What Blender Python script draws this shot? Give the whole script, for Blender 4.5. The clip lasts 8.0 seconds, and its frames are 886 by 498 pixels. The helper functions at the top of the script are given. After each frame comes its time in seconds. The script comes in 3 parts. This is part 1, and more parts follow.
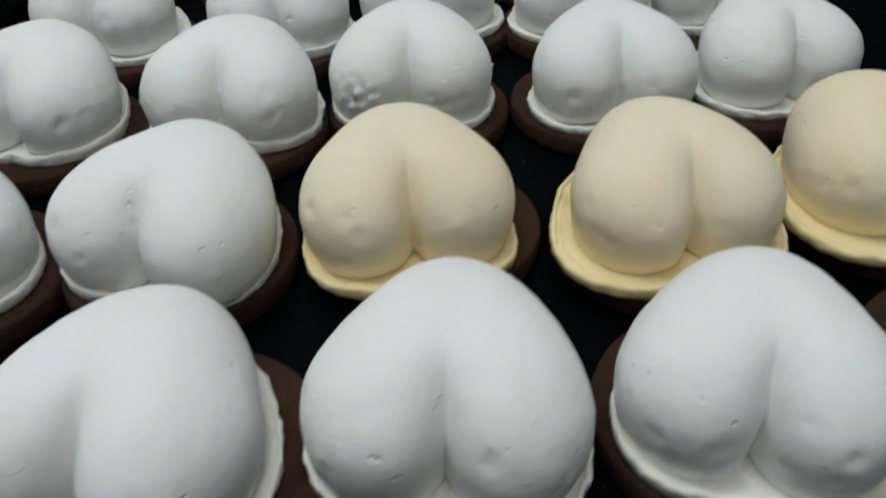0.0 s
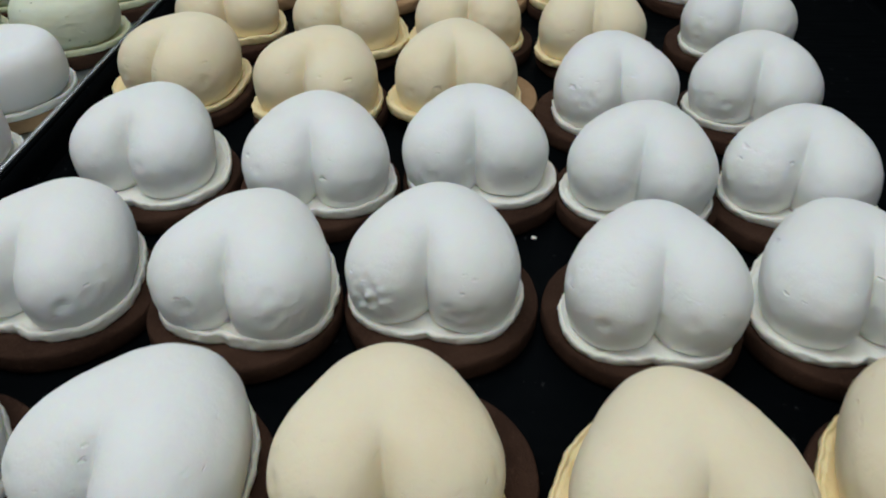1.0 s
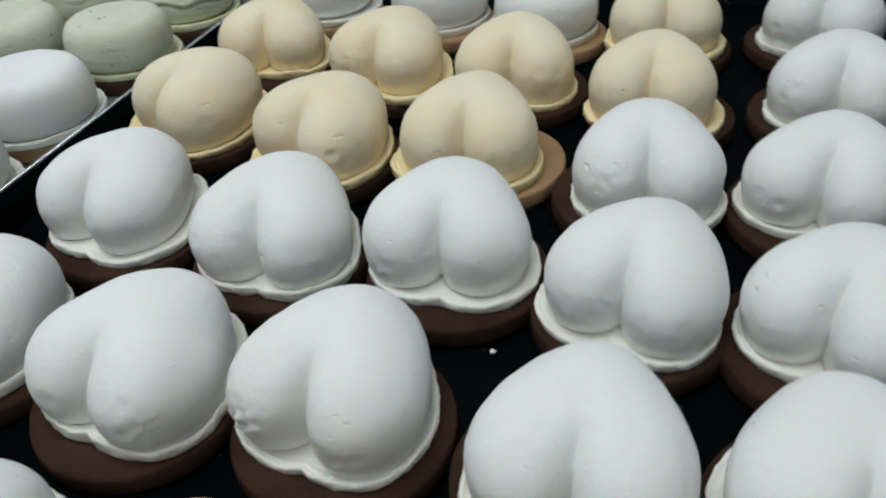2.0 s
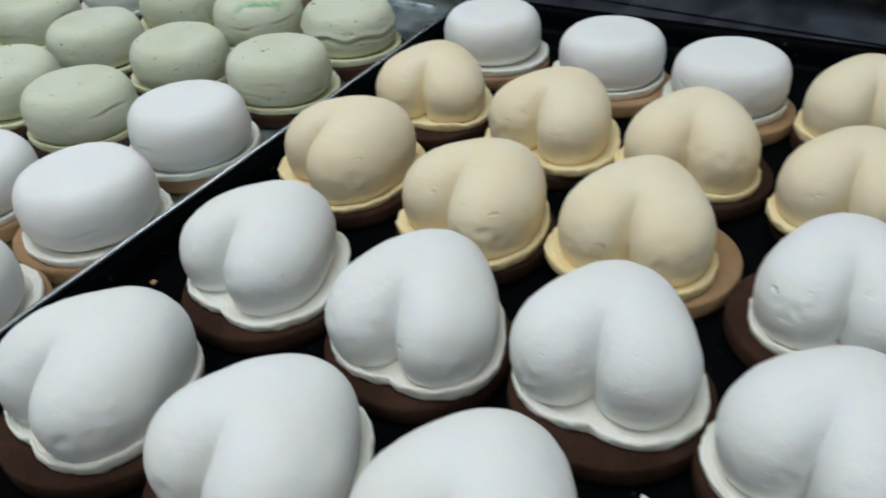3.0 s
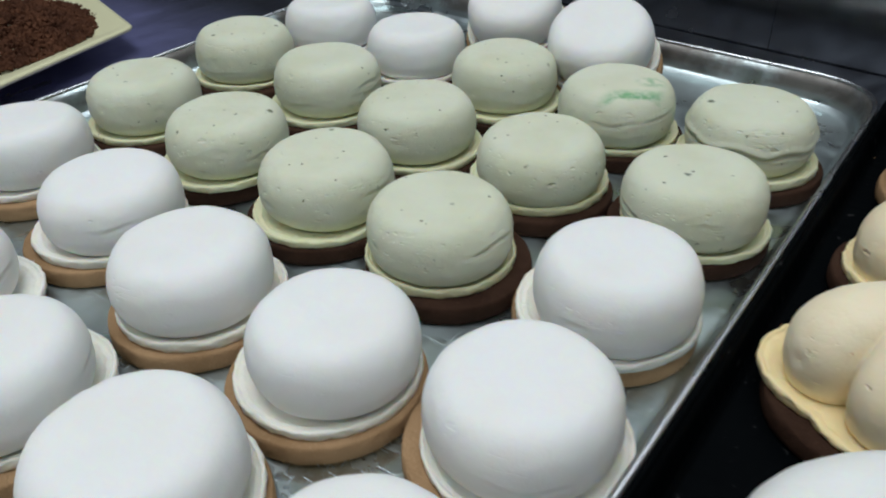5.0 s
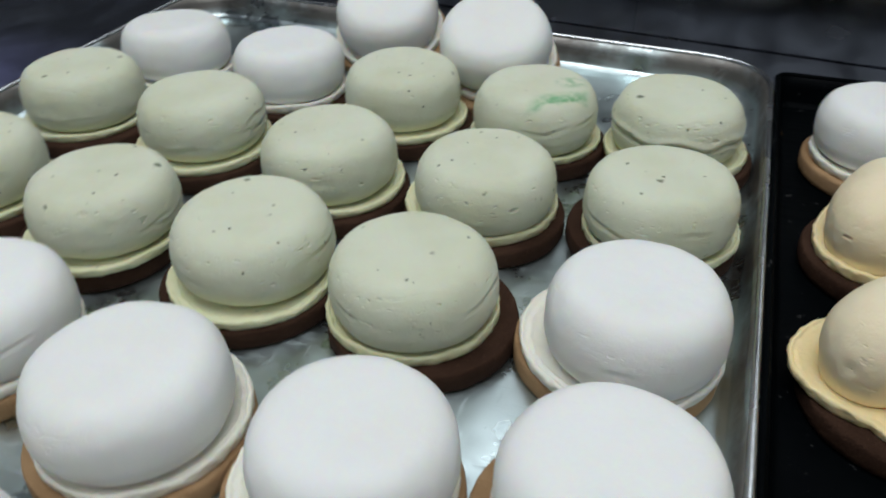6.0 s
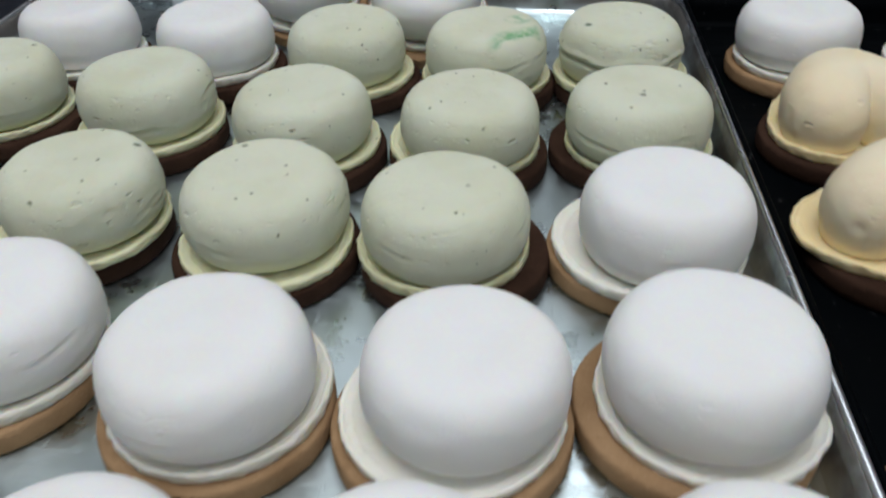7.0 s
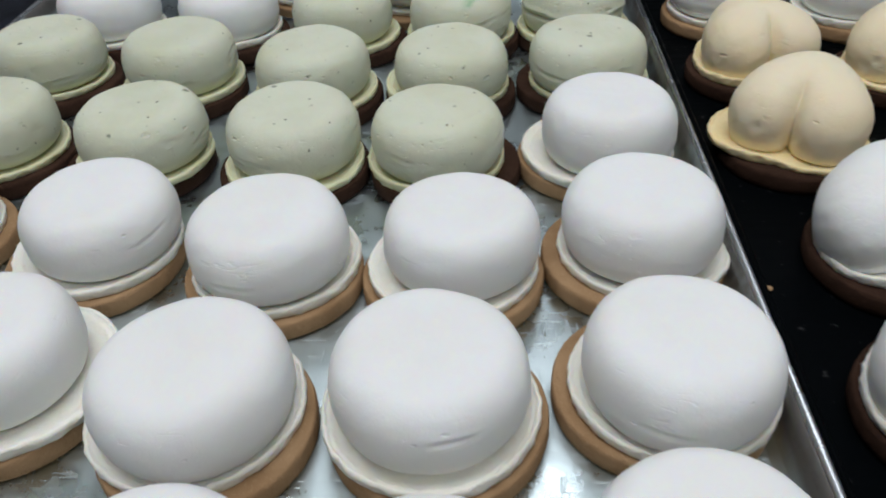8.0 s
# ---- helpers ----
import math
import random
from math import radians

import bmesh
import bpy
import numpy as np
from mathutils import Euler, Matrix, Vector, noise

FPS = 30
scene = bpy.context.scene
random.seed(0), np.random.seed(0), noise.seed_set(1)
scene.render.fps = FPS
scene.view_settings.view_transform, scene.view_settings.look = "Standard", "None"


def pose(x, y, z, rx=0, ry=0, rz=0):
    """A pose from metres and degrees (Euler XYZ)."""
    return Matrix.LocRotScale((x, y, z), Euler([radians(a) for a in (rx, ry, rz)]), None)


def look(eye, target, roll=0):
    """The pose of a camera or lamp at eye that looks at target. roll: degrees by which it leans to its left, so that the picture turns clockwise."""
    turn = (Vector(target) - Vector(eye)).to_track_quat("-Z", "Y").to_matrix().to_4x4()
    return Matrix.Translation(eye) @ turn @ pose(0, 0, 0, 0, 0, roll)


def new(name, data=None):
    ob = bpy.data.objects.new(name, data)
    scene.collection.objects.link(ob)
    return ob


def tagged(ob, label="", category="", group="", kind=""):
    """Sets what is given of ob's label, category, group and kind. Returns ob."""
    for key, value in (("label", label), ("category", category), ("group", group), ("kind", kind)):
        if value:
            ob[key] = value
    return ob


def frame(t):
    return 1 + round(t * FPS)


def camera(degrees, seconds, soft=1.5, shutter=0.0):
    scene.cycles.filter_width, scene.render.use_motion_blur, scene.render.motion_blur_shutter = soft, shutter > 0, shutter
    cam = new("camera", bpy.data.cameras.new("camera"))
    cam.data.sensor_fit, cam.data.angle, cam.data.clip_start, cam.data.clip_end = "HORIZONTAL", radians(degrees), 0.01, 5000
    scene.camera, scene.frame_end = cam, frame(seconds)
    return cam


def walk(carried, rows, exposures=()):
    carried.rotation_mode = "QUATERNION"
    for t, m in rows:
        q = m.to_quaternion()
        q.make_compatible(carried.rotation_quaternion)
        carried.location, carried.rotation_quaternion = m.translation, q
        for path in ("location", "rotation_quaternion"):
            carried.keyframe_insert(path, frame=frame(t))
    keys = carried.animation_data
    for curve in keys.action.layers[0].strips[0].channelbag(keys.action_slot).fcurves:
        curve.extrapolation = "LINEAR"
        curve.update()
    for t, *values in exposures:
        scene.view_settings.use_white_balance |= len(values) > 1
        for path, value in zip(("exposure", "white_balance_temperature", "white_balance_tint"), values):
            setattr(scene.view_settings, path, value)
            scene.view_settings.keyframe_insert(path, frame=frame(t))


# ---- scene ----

# The camera and its path
cam = camera(58.8, 8.0, soft=2.0, shutter=0.4)
PATH = [
    (0, (0.2472, -0.2789, 0.1671), (0.2670, -0.0454, -0.0203), -1.05),
    (0.5, (0.2762, -0.2484, 0.1885), (0.2745, -0.0133, 0.0022), -1.89),
    (1, (0.2801, -0.2118, 0.2116), (0.2642, 0.0243, 0.0272), -0.78),
    (1.2, (0.2844, -0.2001, 0.2106), (0.2655, 0.0341, 0.0241), -1.30),
    (2.3, (0.3709, -0.1161, 0.2130), (0.2706, 0.1010, 0.0318), -4.51),
    (2.5, (0.3644, -0.1119, 0.2147), (0.2567, 0.1027, 0.0348), -4.24),
    (3, (0.3284, -0.0966, 0.2206), (0.2069, 0.1128, 0.0434), -3.41),
    (3.5, (0.2815, -0.0863, 0.2176), (0.1520, 0.1183, 0.0406), -3.16),
    (4, (0.2262, -0.0762, 0.2183), (0.0868, 0.1236, 0.0433), -2.85),
    (4.5, (0.1629, -0.0707, 0.2209), (0.0125, 0.1237, 0.0488), -2.37),
    (4.7, (0.1381, -0.0630, 0.2134), (-0.0174, 0.1311, 0.0456), -2.49),
    (5.8, (0.0370, -0.0483, 0.2066), (-0.0666, 0.1728, 0.0322), -0.07),
    (6, (0.0207, -0.0442, 0.2051), (-0.0653, 0.1859, 0.0328), -0.95),
    (6.5, (-0.0196, -0.0461, 0.2057), (-0.0770, 0.1950, 0.0367), -1.70),
    (7, (-0.0454, -0.0730, 0.1957), (-0.0741, 0.1652, 0.0156), -1.89),
    (7.5, (-0.0541, -0.1270, 0.2056), (-0.0769, 0.1076, 0.0200), -2.50),
    (8, (-0.0469, -0.1638, 0.2152), (-0.0662, 0.0726, 0.0315), -3.26),
]
walk(cam, [(t, look(eye, target, roll)) for t, eye, target, roll in PATH], [(0.0, -0.12, 6470, 10), (1.0, -0.06, 6420, 10), (2.5, 0.02, 6320, 10), (4.5, 0.05, 6360, 11), (6.0, 0.0, 6500, 11), (7.0, 0.0, 6500, 15), (8.0, 0.0, 6500, 15)])

# Light: a kitchen lit by fluorescent ceiling light, plus an added fill lamp
world = bpy.data.worlds.new("world")
world.use_nodes = True
scene.world = world
world.node_tree.nodes["Background"].inputs[0].default_value = (0.6, 0.7, 0.85, 1)
world.node_tree.nodes["Background"].inputs[1].default_value = 0.02
scene.view_settings.exposure = 0.0
CEIL = 1.55


def overhead_lamp(x, y, w, d, watts, color):
    light = bpy.data.lights.new("overhead_light", "AREA")
    light.shape, light.size, light.size_y, light.energy, light.color = "RECTANGLE", w, d, watts, color
    ob = new("overhead_light", light)
    ob.matrix_world = pose(x, y, CEIL - 0.06)
    return ob


overhead_lamp(-0.12, 0.02, 1.2, 0.55, 15.7, (0.925, 0.98, 1.0))
# front fill: an unseen lamp added to brighten the cakes' near sides
overhead_lamp(0.3, -1.0, 1.2, 0.35, 8.2, (0.925, 0.98, 1.0))


# Materials
def material(name, color, rough=0.5, metal=0.0):
    m = bpy.data.materials.new(name)
    m.use_nodes = True
    b = m.node_tree.nodes["Principled BSDF"]
    b.inputs["Base Color"].default_value = (*color, 1)
    b.inputs["Roughness"].default_value = rough
    b.inputs["Metallic"].default_value = metal
    return m


class Net:
    """Short ways to add nodes to a material."""

    def __init__(self, m):
        self.t = m.node_tree
        self.b = self.t.nodes["Principled BSDF"]

    def node(self, kind, **sockets):
        n = self.t.nodes.new(kind)
        for key, v in sockets.items():
            self.put(n.inputs[key.replace("_", " ")], v)
        return n

    def put(self, socket, v):
        if isinstance(v, bpy.types.NodeSocket):
            self.t.links.new(v, socket)
        else:
            socket.default_value = v

    def math(self, op, a, b=0.0, clamp=False):
        n = self.t.nodes.new("ShaderNodeMath")
        n.operation, n.use_clamp = op, clamp
        self.put(n.inputs[0], a)
        self.put(n.inputs[1], b)
        return n.outputs[0]

    def coords(self, spread=3.0):
        """Object coordinates, shifted by a random amount for each object."""
        c = self.node("ShaderNodeTexCoord").outputs["Object"]
        r = self.node("ShaderNodeObjectInfo").outputs["Random"]
        n = self.t.nodes.new("ShaderNodeVectorMath")
        n.operation = "ADD"
        self.put(n.inputs[0], c)
        v = self.node("ShaderNodeCombineXYZ", X=self.math("MULTIPLY", r, spread), Y=self.math("MULTIPLY", r, spread * 2.3), Z=self.math("MULTIPLY", r, spread * 1.7))
        self.put(n.inputs[1], v.outputs[0])
        return n.outputs[0]

    def scaled(self, vec, s):
        n = self.t.nodes.new("ShaderNodeVectorMath")
        n.operation = "MULTIPLY"
        self.put(n.inputs[0], vec)
        n.inputs[1].default_value = s
        return n.outputs[0]

    def noise(self, vec, scale, detail=3.0, rough=0.5):
        return self.node("ShaderNodeTexNoise", Vector=vec, Scale=scale, Detail=detail, Roughness=rough).outputs[0]

    def ramp(self, fac, lo, hi, a=0.0, b=1.0):
        n = self.node("ShaderNodeMapRange", Value=fac)
        n.interpolation_type = "SMOOTHSTEP"
        for k, v in zip(("From Min", "From Max", "To Min", "To Max"), (lo, hi, a, b)):
            n.inputs[k].default_value = v
        return n.outputs[0]

    def mix(self, fac, a, b):
        n = self.t.nodes.new("ShaderNodeMix")
        n.data_type = "RGBA"
        self.put(n.inputs[0], fac)
        self.put(n.inputs[6], a if isinstance(a, bpy.types.NodeSocket) else (*a, 1))
        self.put(n.inputs[7], b if isinstance(b, bpy.types.NodeSocket) else (*b, 1))
        return n.outputs[2]

    def sparse(self, vec, scale, share, size):
        """Small uneven spots in a share of the cells of a grid."""
        wave = self.node("ShaderNodeTexNoise", Vector=vec, Scale=scale * 2.2, Detail=2.0).outputs["Color"]
        push = self.scaled(wave, (0.55 / scale, 0.55 / scale, 0.55 / scale))
        n = self.t.nodes.new("ShaderNodeVectorMath")
        n.operation = "ADD"
        self.put(n.inputs[0], vec)
        self.put(n.inputs[1], push)
        v = self.node("ShaderNodeTexVoronoi", Vector=n.outputs[0], Scale=scale)
        rgb = self.node("ShaderNodeSeparateColor", Color=v.outputs["Color"])
        pick = self.ramp(rgb.outputs[0], 1 - share, 1 - share + 0.02)
        far = self.math("DIVIDE", v.outputs["Distance"], self.math("ADD", self.math("MULTIPLY", rgb.outputs[1], 1.1), 0.45))
        spot = self.ramp(far, size * 0.35, size, 1.0, 0.0)
        return self.math("MULTIPLY", pick, spot)

    def bump(self, height, strength, distance, before=None):
        n = self.node("ShaderNodeBump", Height=height, Strength=strength, Distance=distance)
        if before is not None:
            self.put(n.inputs["Normal"], before)
        return n.outputs[0]


def mousse(name, color, tint, specks=0.0, streak=False, pits=0.10, wrinkle=0.10, coarse=0.20):
    """Set mousse: matt, faintly mottled, with trapped air pits and shallow wrinkles."""
    m = material(name, color, 0.5)
    k = Net(m)
    c = k.coords()
    base = k.mix(k.ramp(k.noise(c, 28.0, 3.0), 0.35, 0.75), color, tint)
    flat = k.scaled(c, (1.0, 1.0, 2.2))
    warp = k.noise(c, 240.0, 2.0)
    up = k.node("ShaderNodeSeparateXYZ", Vector=k.node("ShaderNodeNewGeometry").outputs["Normal"]).outputs[2]
    side = k.ramp(up, 0.45, 0.85, 1.0, 0.12)
    holes = k.sparse(flat, 95.0, pits * 0.8, 0.20)
    fine = k.sparse(flat, 260.0, pits * 0.8, 0.28)
    if specks:
        dots = k.math("ADD", k.sparse(c, 150.0, specks * 0.55, 0.24), k.sparse(c, 340.0, specks * 0.7, 0.26), True)
        base = k.mix(k.math("MULTIPLY", dots, 0.9), base, (0.10, 0.12, 0.07))
    if streak:
        o = k.node("ShaderNodeTexCoord").outputs["Object"]
        s = k.node("ShaderNodeSeparateXYZ", Vector=o)
        wave = k.math("MULTIPLY", k.math("SUBTRACT", k.noise(o, 120.0, 3.0), 0.5), 0.008)
        line = k.math("ADD", k.math("ADD", s.outputs[1], k.math("MULTIPLY", s.outputs[0], -0.75)), wave)
        band = k.math("MULTIPLY", k.ramp(line, -0.0335, -0.0305), k.ramp(line, -0.0300, -0.0190, 1.0, 0.0))
        band = k.math("MULTIPLY", band, k.math("MULTIPLY", k.ramp(s.outputs[0], 0.000, 0.010), k.ramp(s.outputs[0], 0.026, 0.031, 1.0, 0.0)))
        spot = k.node("ShaderNodeVectorMath", Vector=o)
        spot.operation = "DISTANCE"
        spot.inputs[1].default_value = (0.0170, 0.0040, 0.029)
        patch = k.math("MULTIPLY", k.ramp(spot.outputs["Value"], 0.003, 0.0105, 0.75, 0.0), k.ramp(k.noise(o, 130.0, 3.0), 0.40, 0.62))
        band = k.math("MAXIMUM", k.math("MULTIPLY", band, k.ramp(k.noise(o, 220.0, 3.0), 0.30, 0.60, 0.35, 1.0)), patch)
        base = k.mix(k.math("MULTIPLY", band, 0.9), base, (0.13, 0.37, 0.17))
    k.put(k.b.inputs["Base Color"], base)
    k.put(k.b.inputs["Roughness"], k.ramp(k.noise(c, 60.0), 0.3, 0.7, 0.55, 0.72))
    k.b.inputs["Specular IOR Level"].default_value = 0.22
    n = k.bump(k.noise(c, 1400.0, 2.0), 0.10, 0.0006)
    n = k.bump(k.noise(c, 220.0, 4.0, 0.6), coarse, 0.0015, n)
    n = k.bump(k.math("MULTIPLY", k.math("MULTIPLY", k.math("ADD", holes, k.math("MULTIPLY", fine, 0.6)), k.math("ADD", warp, 0.2)), side), 0.7, -0.0012, n)
    line = k.math("ABSOLUTE", k.math("SUBTRACT", k.noise(k.scaled(c, (1.0, 1.0, 7.0)), 30.0, 2.0), 0.5))
    line = k.math("MULTIPLY", k.ramp(line, 0.0, 0.022, 1.0, 0.0), k.ramp(k.noise(c, 75.0, 1.0), 0.58, 0.68))
    n = k.bump(k.math("MULTIPLY", line, side), wrinkle, -0.0012, n)
    k.put(k.b.inputs["Normal"], n)
    k.b.inputs["Subsurface Weight"].default_value = 0.35
    k.b.inputs["Subsurface Radius"].default_value = (0.011, 0.0065, 0.0032)
    return m


def biscuit(name, dark, light, crumb):
    m = material(name, dark, 0.8)
    k = Net(m)
    c = k.coords()
    base = k.mix(k.ramp(k.noise(c, 45.0, 4.0), 0.3, 0.7), dark, light)
    base = k.mix(k.math("MULTIPLY", k.ramp(k.noise(c, 900.0, 3.0, 0.7), 0.55, 0.75), 0.6), base, crumb)
    k.put(k.b.inputs["Base Color"], base)
    k.b.inputs["Specular IOR Level"].default_value = 0.08
    n = k.bump(k.noise(c, 1100.0, 4.0, 0.7), 0.9, 0.0012)
    n = k.bump(k.noise(c, 180.0, 3.0), 0.5, 0.002, n)
    k.put(k.b.inputs["Normal"], n)
    return m


def brushed(name, color, rough, streaks=(1.0, 25.0, 1.0), stain=0.25, metal=1.0, dirt=(0.10, 0.08, 0.07)):
    """Worn sheet metal: fine scratches one way, smears and stains."""
    m = material(name, color, rough, metal)
    k = Net(m)
    o = k.node("ShaderNodeTexCoord").outputs["Object"]
    scr = k.noise(k.scaled(o, streaks), 22.0, 4.0, 0.55)
    blot = k.ramp(k.noise(o, 9.0, 5.0, 0.6), 0.45, 0.8)
    spots = k.ramp(k.noise(o, 160.0, 3.0, 0.6), 0.66, 0.74)
    base = k.mix(k.math("MULTIPLY", blot, stain), color, tuple(v * 0.45 for v in color))
    base = k.mix(k.math("MULTIPLY", spots, stain), base, dirt)
    k.put(k.b.inputs["Base Color"], base)
    k.put(k.b.inputs["Roughness"], k.math("ADD", k.ramp(scr, 0.3, 0.7, rough * 0.75, rough * 1.25), k.math("MULTIPLY", blot, 0.15)))
    k.put(k.b.inputs["Normal"], k.bump(scr, 0.05, 0.0006))
    return m


WHITE = mousse("white_mousse", (0.82, 0.83, 0.815), (0.80, 0.80, 0.76), pits=0.15, wrinkle=0.14, coarse=0.26)
WHITE_SMOOTH = mousse("smooth_white_mousse", (0.82, 0.83, 0.82), (0.80, 0.80, 0.775), pits=0.035, wrinkle=0.22, coarse=0.18)
WHITE_CREAM = mousse("white_cream", (0.80, 0.79, 0.72), (0.76, 0.74, 0.65), pits=0.05, coarse=0.75)
YELLOW = mousse("yellow_mousse", (0.84, 0.75, 0.555), (0.83, 0.71, 0.49), pits=0.15, wrinkle=0.2, coarse=0.28)
YELLOW_CREAM = mousse("yellow_cream", (0.84, 0.71, 0.42), (0.80, 0.64, 0.34), pits=0.05, coarse=0.75)
GREEN = mousse("green_mousse", (0.655, 0.68, 0.545), (0.60, 0.62, 0.465), specks=0.075, pits=0.50, wrinkle=0.3, coarse=0.3)
GREEN_STREAK = mousse("green_mousse_streaked", (0.655, 0.68, 0.545), (0.60, 0.62, 0.465), specks=0.035, streak=True, pits=0.40, wrinkle=0.3, coarse=0.3)
GREEN_CREAM = mousse("green_cream", (0.69, 0.69, 0.47), (0.64, 0.63, 0.40), specks=0.05, pits=0.06, coarse=0.75)
COCOA = biscuit("cocoa_biscuit", (0.036, 0.018, 0.0115), (0.060, 0.031, 0.020), (0.115, 0.062, 0.040))
GOLDEN = biscuit("golden_biscuit", (0.34, 0.205, 0.105), (0.45, 0.285, 0.155), (0.55, 0.38, 0.23))

def stains_and_dark_reflection(m):
    """Brown patches of baked-on grease along a tray's walls, with dark reflection painted in."""
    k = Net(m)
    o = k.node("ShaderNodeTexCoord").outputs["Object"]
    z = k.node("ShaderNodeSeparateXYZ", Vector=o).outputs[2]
    # covers most of each wall: painted dark for the room that steel would reflect
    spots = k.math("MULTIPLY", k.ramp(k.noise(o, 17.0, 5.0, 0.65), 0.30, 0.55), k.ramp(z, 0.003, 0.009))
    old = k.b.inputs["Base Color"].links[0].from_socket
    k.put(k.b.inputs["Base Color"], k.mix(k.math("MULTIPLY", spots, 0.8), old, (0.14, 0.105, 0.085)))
    fine = k.ramp(k.noise(k.scaled(o, (1.0, 14.0, 1.0)), 55.0, 3.0), 0.60, 0.68)
    cross = k.ramp(k.noise(k.scaled(o, (11.0, 1.6, 1.0)), 42.0, 3.0), 0.63, 0.70)
    smear = k.noise(o, 26.0, 5.0, 0.65)
    rough = k.math("ADD", k.b.inputs["Roughness"].links[0].from_socket, k.math("MULTIPLY", spots, 0.2))
    rough = k.math("ADD", rough, k.ramp(smear, 0.3, 0.7, -0.13, 0.13))
    lines = k.math("ADD", fine, cross, True)
    k.put(k.b.inputs["Roughness"], k.math("ADD", rough, k.math("MULTIPLY", lines, 0.12)))
    n = k.bump(lines, 0.25, -0.0003, k.b.inputs["Normal"].links[0].from_socket)
    k.put(k.b.inputs["Normal"], k.bump(k.noise(o, 21.0, 2.0), 0.10, 0.004, n))


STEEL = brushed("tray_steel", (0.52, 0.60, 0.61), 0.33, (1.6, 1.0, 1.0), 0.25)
stains_and_dark_reflection(STEEL)
WIRE = brushed("rim_steel", (0.62, 0.64, 0.66), 0.25, (1.0, 1.0, 1.0), 0.3)
BLACK = brushed("black_tray_coating", (0.0013, 0.0019, 0.0024), 0.40, (1.0, 20.0, 1.0), 0.5, 0.0, (0.05, 0.05, 0.05))
BLACK.node_tree.nodes["Principled BSDF"].inputs["Specular IOR Level"].default_value = 0.012
COUNTER = brushed("counter_steel", (0.14, 0.155, 0.19), 0.36, (2.0, 1.0, 1.0), 0.08)


def painted_blue_reflection(m):
    """A blue reflection painted into one stretch of the worktop, fading towards the wall."""
    k = Net(m)
    o = k.node("ShaderNodeTexCoord").outputs["Object"]
    s = k.node("ShaderNodeSeparateXYZ", Vector=o)
    edge_noise = k.math("MULTIPLY", k.math("SUBTRACT", k.noise(o, 9.0, 4.0), 0.5), 0.10)
    share = k.math("MULTIPLY", k.ramp(k.math("ADD", s.outputs[0], edge_noise), -0.44, -0.30, 1.0, 0.0), k.ramp(k.math("ADD", s.outputs[1], edge_noise), -0.31, -0.15, 1.0, 0.0))
    old = k.b.inputs["Base Color"].links[0].from_socket
    # blue base colour stands in for what the steel reflects here
    k.put(k.b.inputs["Base Color"], k.mix(share, old, (0.27, 0.28, 0.56)))
    k.put(k.b.inputs["Metallic"], k.ramp(share, 0.0, 1.0, 1.0, 0.72))


painted_blue_reflection(COUNTER)
WALL_STEEL = brushed("wall_steel", (0.42, 0.43, 0.44), 0.2, (1.0, 1.0, 2.0), 0.04)
PAINT = material("room_paint", (0.35, 0.36, 0.38), 0.7)
CEIL_PAINT = material("ceiling_paint", (0.6, 0.6, 0.6), 0.8)
FLOOR_TILE = material("floor_tile", (0.14, 0.13, 0.12), 0.5)
CERAMIC = material("plate_glaze", (0.70, 0.68, 0.44), 0.3)
CRUMB = biscuit("chocolate_crumb", (0.07, 0.03, 0.018), (0.13, 0.055, 0.03), (0.18, 0.08, 0.045))


# Mesh helpers
def mesh_of(name, verts, faces, mat, smooth=True):
    me = bpy.data.meshes.new(name)
    me.from_pydata([tuple(v) for v in verts], [], faces)
    me.materials.append(mat)
    if smooth:
        me.polygons.foreach_set("use_smooth", [True] * len(me.polygons))
    me.update()
    return me


def part(name, me, parent, label="", at=None):
    ob = new(name, me)
    ob.parent = parent
    if at is not None:
        ob.matrix_basis = at
    return tagged(ob, label)


def lathe(rings, cap_low=True, cap_high=True):
    """Faces over rings of equal count, listed from low to high."""
    n = len(rings[0])
    verts = [p for ring in rings for p in ring]
    faces = []
    for i in range(len(rings) - 1):
        for j in range(n):
            a, b = i * n + j, i * n + (j + 1) % n
            faces.append((a, b, b + n, a + n))
    if cap_low:
        faces.append(tuple(reversed(range(n))))
    if cap_high:
        faces.append(tuple(range(len(verts) - n, len(verts))))
    return verts, faces


def box_mesh(name, x0, x1, y0, y1, z0, z1, mat, bevel=0.0):
    bm = bmesh.new()
    bmesh.ops.create_cube(bm, size=1, matrix=Matrix.Translation(((x0 + x1) / 2, (y0 + y1) / 2, (z0 + z1) / 2)) @ Matrix.Diagonal((x1 - x0, y1 - y0, z1 - z0, 1)))
    if bevel:
        bmesh.ops.bevel(bm, geom=bm.edges[:], offset=bevel, segments=2, affect="EDGES")
    me = bpy.data.meshes.new(name)
    bm.to_mesh(me)
    bm.free()
    me.materials.append(mat)
    return me


def structure(name, me, label, category):
    return tagged(new(name, me), label, category, kind="structure")


# The room round the counter
structure("floor", box_mesh("floor", -2.0, 2.2, -2.4, 0.75, -0.95, -0.9, FLOOR_TILE), "dark tiled kitchen floor", "floor")
structure("ceiling", box_mesh("ceiling", -2.0, 2.2, -2.4, 0.75, CEIL, CEIL + 0.05, CEIL_PAINT), "plain pale kitchen ceiling", "ceiling")
structure("wall_south", box_mesh("wall_south", -2.0, 2.2, -2.45, -2.4, -0.9, CEIL, PAINT), "plain grey kitchen wall", "wall")
structure("wall_west", box_mesh("wall_west", -2.05, -2.0, -2.4, 0.75, -0.9, CEIL, PAINT), "plain grey kitchen wall", "wall")
